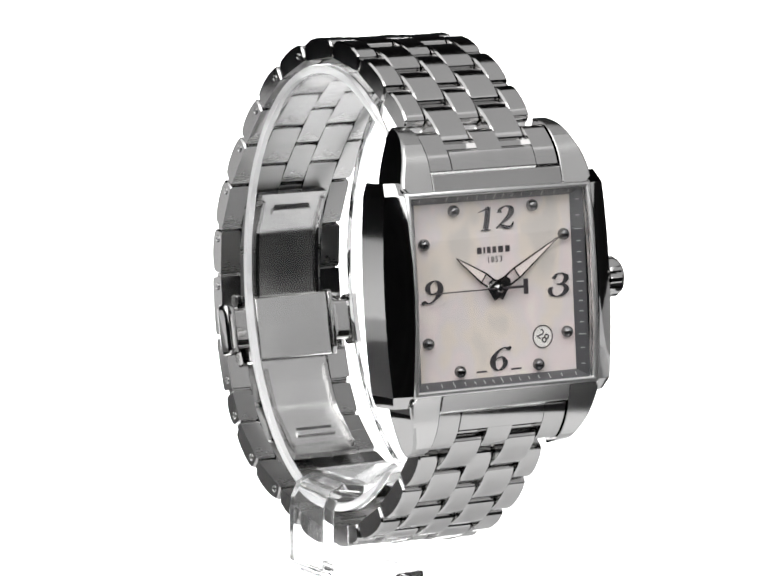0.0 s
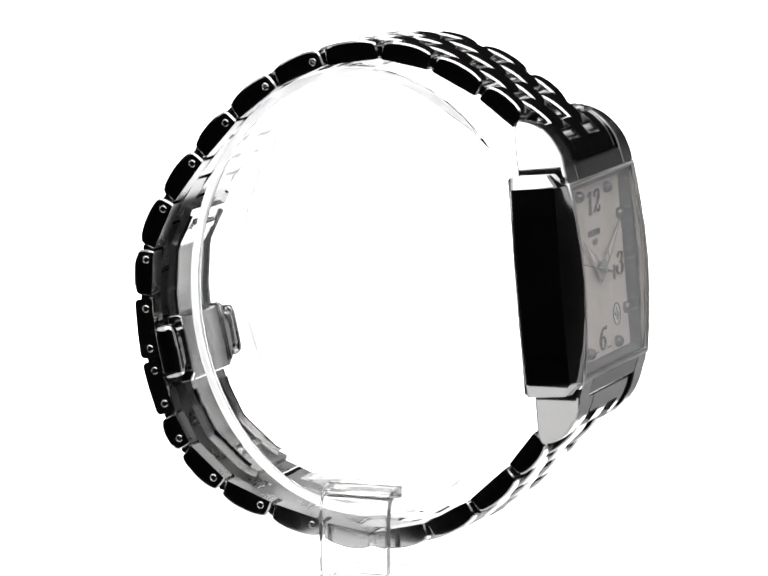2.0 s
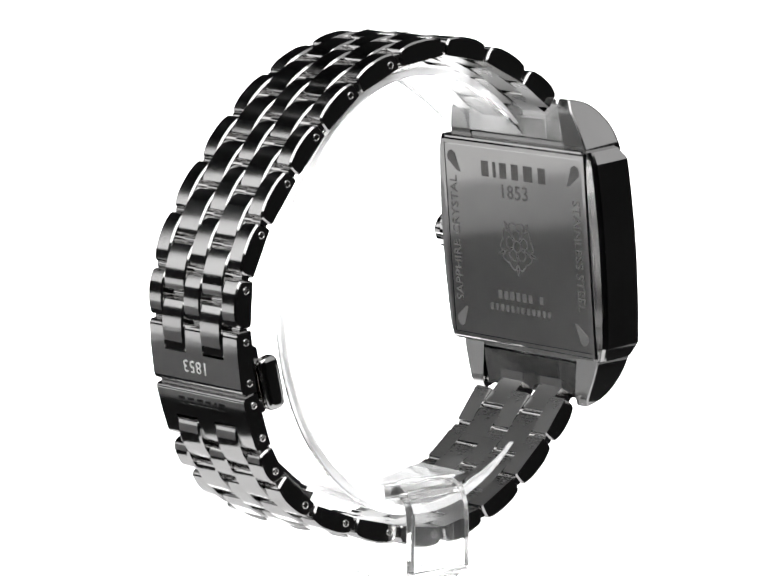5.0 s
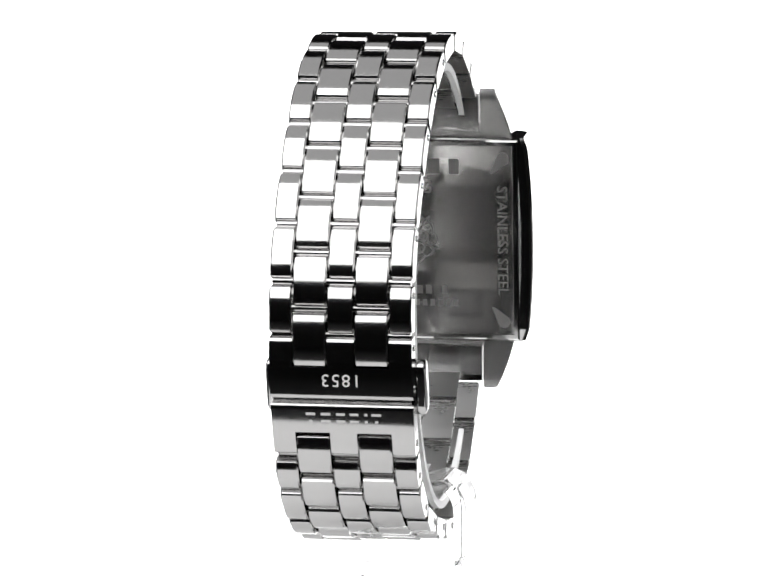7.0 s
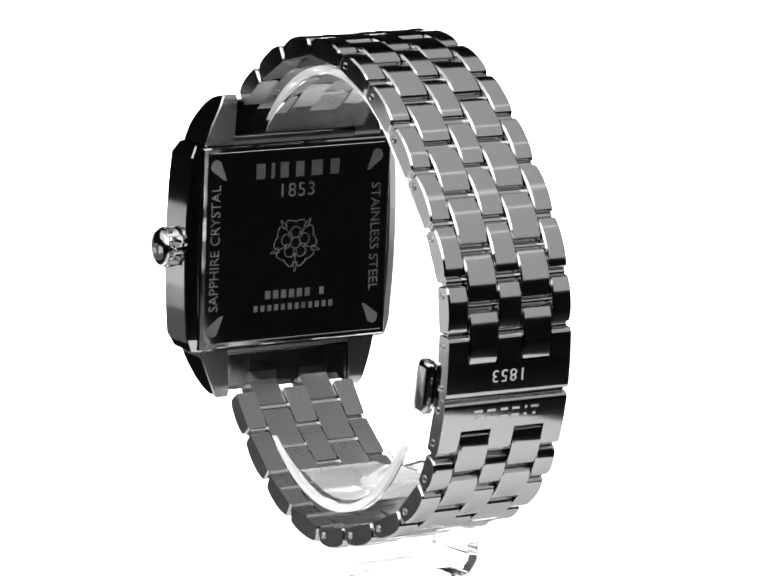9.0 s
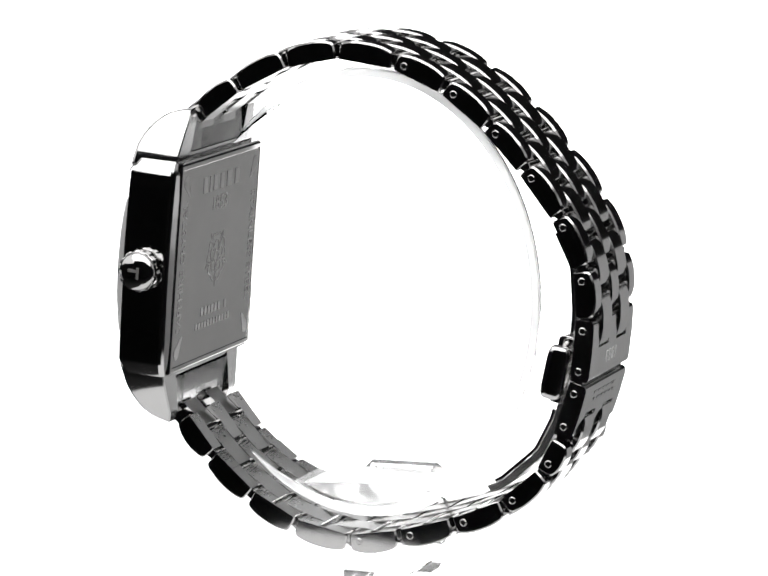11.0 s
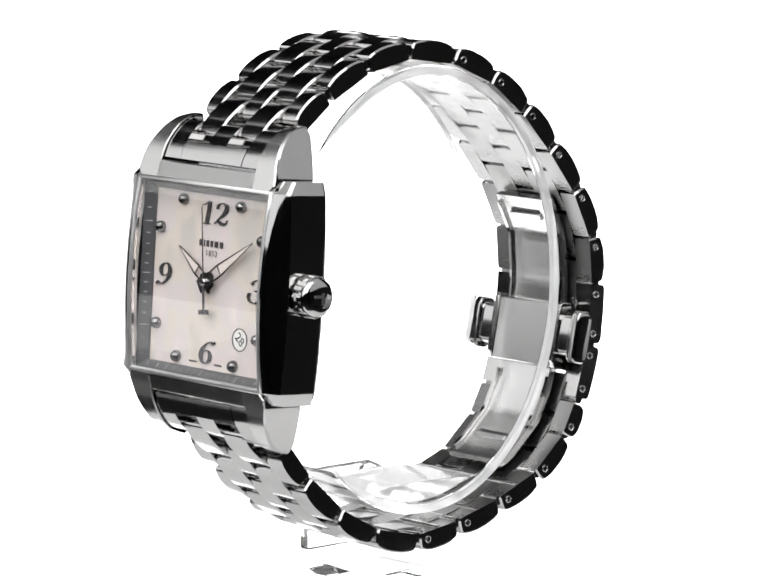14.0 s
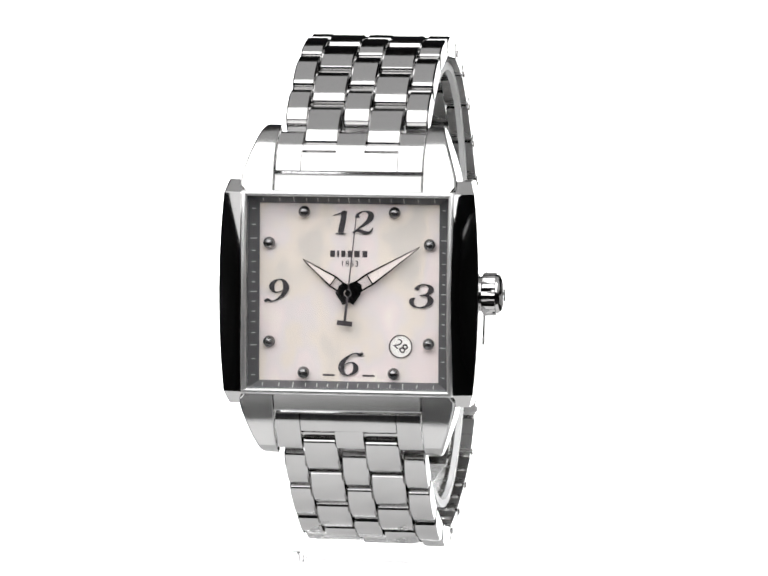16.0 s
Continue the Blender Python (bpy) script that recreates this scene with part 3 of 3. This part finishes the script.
def screw(parent, at, side, z=-0.1):
    """A split screw head in the outer side of a link."""
    ob = new("screw", SCREW)
    ob.parent = parent
    turn = 90 if side > 0 else -90
    ob.matrix_basis = Matrix.Translation((side * WIDTHS["outer_link"] / 2 * MM, at * MM, z * MM)) @ pose(0, 0, 0, 0, turn, 0) @ pose(0, 0, 0, 0, 0, 35)
    return ob


def lerp(a, b, k):
    return a + (b - a) * k


N = len(JOINTS) - 1
for i in range(N):
    a, b = JOINTS[i], JOINTS[i + 1]
    pitch = (b - a).length
    if i in (10, 11):
        continue
    trim = 0.3 / pitch
    p, q = lerp(a, b, trim), lerp(a, b, 1 - trim)
    for kind in ("outer_link", "centre_link"):
        for x in COLUMNS[kind]:
            ob = link(kind, x, p, q, 2.2, 0.5)
            if kind == "outer_link" and 4 <= i <= 16:
                half = (q - p).length / 2
                screw(ob, (-half + 1.25) if i < 11 else (half - 1.3), -1 if (x < 0) == (ob.matrix_basis.col[0].x > 0) else 1)
for i in range(N + 1):
    if i == 11:
        continue
    c = JOINTS[i]
    before = JOINTS[i - 1] if i else c + (c - JOINTS[1]) * 0.75
    after = JOINTS[i + 1] if i < N else c + (c - JOINTS[N - 1]) * 0.75
    p, q = lerp(c, before, 0.5), lerp(c, after, 0.5)
    if i == 0:
        p = Vector((-25.4, 61.5))
    if i == N:
        q = Vector((-28.3, 26.6))
    trim = 0.3 / max((q - p).length, 1)
    p, q = lerp(p, q, trim), lerp(p, q, 1 - trim)
    out = (c - CENTRE).normalized()
    bend = (lerp(before, after, 0.5) - c).length * 0.25
    for x in COLUMNS["middle_link"]:
        link("middle_link", x, p + out * bend, q + out * bend, 2.2, 0.5)


def hinge_bar(at, out, x, width):
    bm = turned(bmesh.new(), [(0.62, -width / 2), (0.62, width / 2)], 10, Matrix.Rotation(radians(90), 4, "Y"))
    ob = part("hinge_bar", bm, POLISHED, watch, sharp=40)
    p = at - out * 0.1
    ob.matrix_basis = Matrix.Translation((x * MM, p.x * MM, p.y * MM))


for i in range(1, N):
    out = (JOINTS[i] - CENTRE).normalized()
    hinge_bar(JOINTS[i], out, 0, 17.4)
for i in range(N):
    if i not in (10, 11):
        mid = (JOINTS[i] + JOINTS[i + 1]) / 2
        hinge_bar(mid, (mid - CENTRE).normalized(), 0, 17.4)


# ---- folding clasp ----
def clasp_cover(i, plate_at_end, label):
    a, b = JOINTS[i], JOINTS[i + 1]
    L = (b - a).length
    m = along(0, a, b)
    l = L / 2 - 0.2
    sgn = 1 if plate_at_end else -1
    bm = bmesh.new()

    def outline(lo, hi):
        pts = []
        r = 0.75
        inner = [r * k for k in (0, 0.12, 0.32, 0.62, 1.0)]
        for y in [lo + k for k in inner] + [lo + (hi - lo) * k / 5 for k in (2, 3)] + [hi - k for k in reversed(inner)]:
            edge = min(y - lo, hi - y)
            drop = 0 if edge >= r else 0.62 * (r - math.sqrt(max(r * r - (r - edge) ** 2, 0)))
            pts.append((y, 1.4 - 0.12 * (y / l) ** 2 - drop))
        return pts + [(hi, -1.1), (lo, -1.1)]

    split = -0.3
    whole = outline(-l, l)[:-2]
    plate = [(split, np.interp(split, [p for p, z in whole], [z for p, z in whole]))] + [(p, z) for p, z in whole if p > split + 0.2]
    prism(bm, [(split, -1.1)] + plate + [(l, -1.1)], -9.0, 9.0, lambda p, z, c: (c, sgn * p, z))
    ob = part("clasp_cover", bm, BRUSHED, watch, label, sharp=28)
    for x0, x1 in ((-9.0, -6.1), (-1.7, 1.7), (6.1, 9.0)):
        fb = bmesh.new()
        prism(fb, [(-l, -1.1)] + [(p, z) for p, z in whole if p < split - 0.2] + [plate[0], (split, -1.1)], x0, x1, lambda p, z, c: (c * 0.999, sgn * p, z - 0.002))
        part("finger", fb, BRUSHED, ob, sharp=28)
    ob.matrix_basis = m
    for side in (-1, 1):
        for at in (-l + 1.3, l - 1.3):
            s = new("screw", SCREW)
            s.parent = ob
            s.matrix_basis = Matrix.Translation((side * 9.0 * MM, at * MM, -0.15 * MM)) @ pose(0, 0, 0, 0, 90 * side, 0) @ pose(0, 0, 0, 0, 0, 20)
    return ob, m, sgn


upper, m_up, s_up = clasp_cover(10, True, "upper clasp cover with an engraved year")
lower, m_lo, s_lo = clasp_cover(11, False, "lower clasp cover with a faint stamped mark")
letters("engraved_year", "1853", 2.3, Matrix.Translation((0, 1.3 * MM, 1.4 * MM)) @ pose(0, 0, 0, -3, 0, 0), WHITE_INK, upper, "pale engraved year", 0.0, 0.03, 1.15)
bm = bmesh.new()
for k, wd in enumerate((1.2, 0.4, 1.1, 1.1, 1.2, 1.2)):
    x = (-4.3, -3.0, -1.5, 0.2, 2.1, 4.0)[k]
    box(bm, x, -2.3, 1.36, wd, 0.35, 0.06)
    box(bm, x, -1.35, 1.4, wd * (0.35 if k in (0, 5) else 1), 0.35, 0.06)
tagged(part("stamped_mark", bm, BRUSHED, lower, "faint stamped bars", sharp=0), kind="stuff")


def arc_strip(name, i0, i1, inset, width, thick, label, mat):
    """A thin curved blade that follows the bracelet's inner side between two places on its line."""
    bm = bmesh.new()
    rows = []
    steps = 14
    for k in range(steps + 1):
        u = i0 + (i1 - i0) * k / steps
        j = min(int(u), N - 1)
        c = lerp(JOINTS[j], JOINTS[j + 1], u - j)
        out = (c - CENTRE).normalized()
        p, q = c - out * inset, c - out * (inset + thick)
        w = width / 2
        rows.append([(-w, p.x, p.y), (w, p.x, p.y), (w, q.x, q.y), (-w, q.x, q.y)])
    return part(name, loft(bm, rows), mat, watch, label, sharp=40)


arc_strip("clasp_blade", 8.15, 10.6, 1.5, 9.6, 1.0, "curved folding clasp blade", INNER)
arc_strip("clasp_blade", 11.6, 14.3, 1.8, 9.6, 1.0, "curved folding clasp blade", INNER)
for lo, hi, deep in ((8.3, 10.4, 2.45), (11.8, 14.1, 2.85)):
    for x in (-4.5, 4.5):
        ob = arc_strip("blade_edge", lo, hi, deep, 0.5, 0.45, "raised edge of the clasp blade", POLISHED)
        ob.location.x = x * MM
SLOT = plain("slot_shadow_steel", (0.08, 0.08, 0.08), 0.5, 0.6)
for at in (8.45, 13.55):
    j = int(at)
    c = lerp(JOINTS[j], JOINTS[j + 1], at - j)
    out = (c - CENTRE).normalized()
    bm = bmesh.new()
    # no recess is cut: a thin dark block carries the slot's shade as colour
    box(bm, 0, 0, 0, 5.2, 0.4, 0.12)
    ob = part("blade_slot_shade", bm, SLOT, watch, "dark strip for the shade of the slot in the clasp blade", sharp=0)
    ob.matrix_basis = along(0, JOINTS[j], JOINTS[j + 1])
    p = c - out * (2.6 if at < 10 else 2.9)
    ob.matrix_basis.translation = Vector((0, p.x, p.y)) * MM
    bm = bmesh.new()
    box(bm, 0, 0.75, 0.0, 5.8, 0.9, 0.5)
    part("blade_bar", bm, INNER, ob, "raised satin bar by the slot", bevel=0.12)
bm = bmesh.new()
box(bm, 0, 0.3, 0, 11.0, 8.6, 1.9)
boxm = along(0, lerp(JOINTS[10], JOINTS[11], 0.6), lerp(JOINTS[11], JOINTS[12], 0.55)) @ pose(0, -1.1 * MM, -2.8 * MM)
ob = part("clasp_box", bm, INNER, watch, "satin steel clasp box", bevel=0.25)
ob.matrix_basis = boxm
for side in (-1, 1):
    bm = bmesh.new()
    prism(bm, [(-4.3, -0.7), (-3.9, -1.25), (3.6, -1.25), (4.6, -0.7), (4.6, 0.8), (-4.3, 0.8)], 5.55, 6.25, lambda a, b, c: (side * c, a, b))
    ob = part("clasp_cheek", bm, POLISHED, watch, "bright side cheek of the clasp box", sharp=20, bevel=0.12)
    ob.matrix_basis = boxm
for side in (-1, 1):
    bm = bmesh.new()
    ring = [(math.cos(k * math.tau / 32), math.sin(k * math.tau / 32)) for k in range(32)]
    loft(bm, [[(side * x, math.copysign(abs(y) ** 0.35, y) * ly, math.copysign(abs(z) ** 0.5, z) * lz) for y, z in ring]
              for x, ly, lz in ((5.6, 2.7, 0.9), (8.6, 2.7, 0.9), (8.65, 3.35, 1.3), (8.8, 3.5, 1.42), (9.7, 3.5, 1.42), (9.95, 3.38, 1.32), (10.1, 3.1, 1.1), (10.15, 2.6, 0.7))])
    ob = part("push_button", bm, POLISHED, watch, "polished release button", sharp=30, bevel=0.2)
    ob.matrix_basis = boxm

# ---- clear stand: a cuff inside the bracelet, a stem and a foot ----
stand = tagged(new("display_stand"), "clear acrylic cuff stand inside the watch bracelet", "display stand")


def cuff_point(a, r):
    """Points on the cuff's line: an upright oval, a little flat towards the case."""
    return Vector((0.3 + (23.6 + r) * math.sin(a), 41.0 + (29.2 + r) * math.cos(a)))


def cuff_band(name, lo, hi, out, inn, mat, parent, label, start=-50):
    rows = []
    for k in range(65):
        a = radians(start + k * ((222 - start) / 64))
        thin = min(1, (k + 0.1) / 4, (64.1 - k) / 4)   # the ends are eased to a thin lip
        p, q = cuff_point(a, out), cuff_point(a, out + (inn - out) * thin)
        rows.append([(lo, p.x, p.y), (hi, p.x, p.y), (hi, q.x, q.y), (lo, q.x, q.y)])
    return part(name, loft(bmesh.new(), rows), mat, parent, label, sharp=40)


cuff = cuff_band("cuff", -7.5, 7.5, 0, -1.3, CUFF, stand, "clear open ring")
# milky strips: the white glint of the ring's edges is put into their material
rims = [cuff_band("rim", lo, lo + 0.7, -0.2, -1.2, RIM, cuff, "milky strip for the light gathered in the ring's edge", -45) for lo in (-8.2, 7.5)]
# stem: a flat strip down past the nine o'clock side of the bracelet, bent in at the top and again into the foot
def strip(name, line, mat, label):
    rows = []
    for k, (x, z) in enumerate(line):
        x0, z0 = line[max(k - 1, 0)]
        x1, z1 = line[min(k + 1, len(line) - 1)]
        d = Vector((x1 - x0, z1 - z0)).normalized()
        n = Vector((-d.y, d.x)) * 0.85
        rows.append([(x + n.x, -4.65, z + n.y), (x + n.x, 4.65, z + n.y), (x - n.x, 4.65, z - n.y), (x - n.x, -4.65, z - n.y)])
    return part(name, loft(bmesh.new(), rows), mat, stand, label, sharp=30, bevel=0.15)


stem = strip("stem", [(-5.5, 14.9), (-8.4, 15.4), (-9.9, 14.8), (-10.6, 13.2), (-10.8, 11.5), (-10.8, 4.9)], STEM, "flat clear upright strip")
foot = strip("foot", [(-10.8, 4.85), (-10.55, 3.9), (-9.8, 3.1), (-8.6, 2.75), (3.3, 2.75)], FOOT, "clear bent foot")
legs = []
for x in (-9.0, 2.4):
    bm = bmesh.new()
    box(bm, x, 0, -2.05, 1.6, 9.3, 7.9)
    legs.append(part("leg", bm, ACRYLIC, stand, "clear leg on the table", sharp=30, bevel=0.3))
# added plate whose haze imitates the whitish look of the ring's own bottom
bm = bmesh.new()
rows = []
for k in range(-8, 9):
    y = 10.2 * k / 8
    top = 15.9 - 0.5 * (k / 8) ** 2
    low = min(top - 0.15, 41.0 - 27.6 * math.sqrt(max(1 - (y / 22.2) ** 2, 0)))
    rows.append([(-4.6, y, low), (7.0, y, low), (7.0, y, top), (-4.6, y, top)])
pad = part("pad", loft(bm, rows), PAD, stand, "added hazy plate for the whitish look of the ring's bottom", sharp=30, bevel=0.15)
for ob in (cuff, stem, foot, pad, *legs, *rims):
    ob.visible_shadow = False


# ---- what moves: the turntable carries watch and stand round; the second hand ticks on ----
def motions():
    turn = [(k * 0.5, pose(0, 0, 0, 0, 0, 28.90 + 20.169 * k * 0.5)) for k in range(33)]
    walk(watch, turn)
    walk(stand, turn)
    walk(second_hand, [(k * 0.5, CASE @ pose(0, 0, 6.3 * MM, 0, 0, 90 - 6 * k * 0.5)) for k in range(33)])


motions()
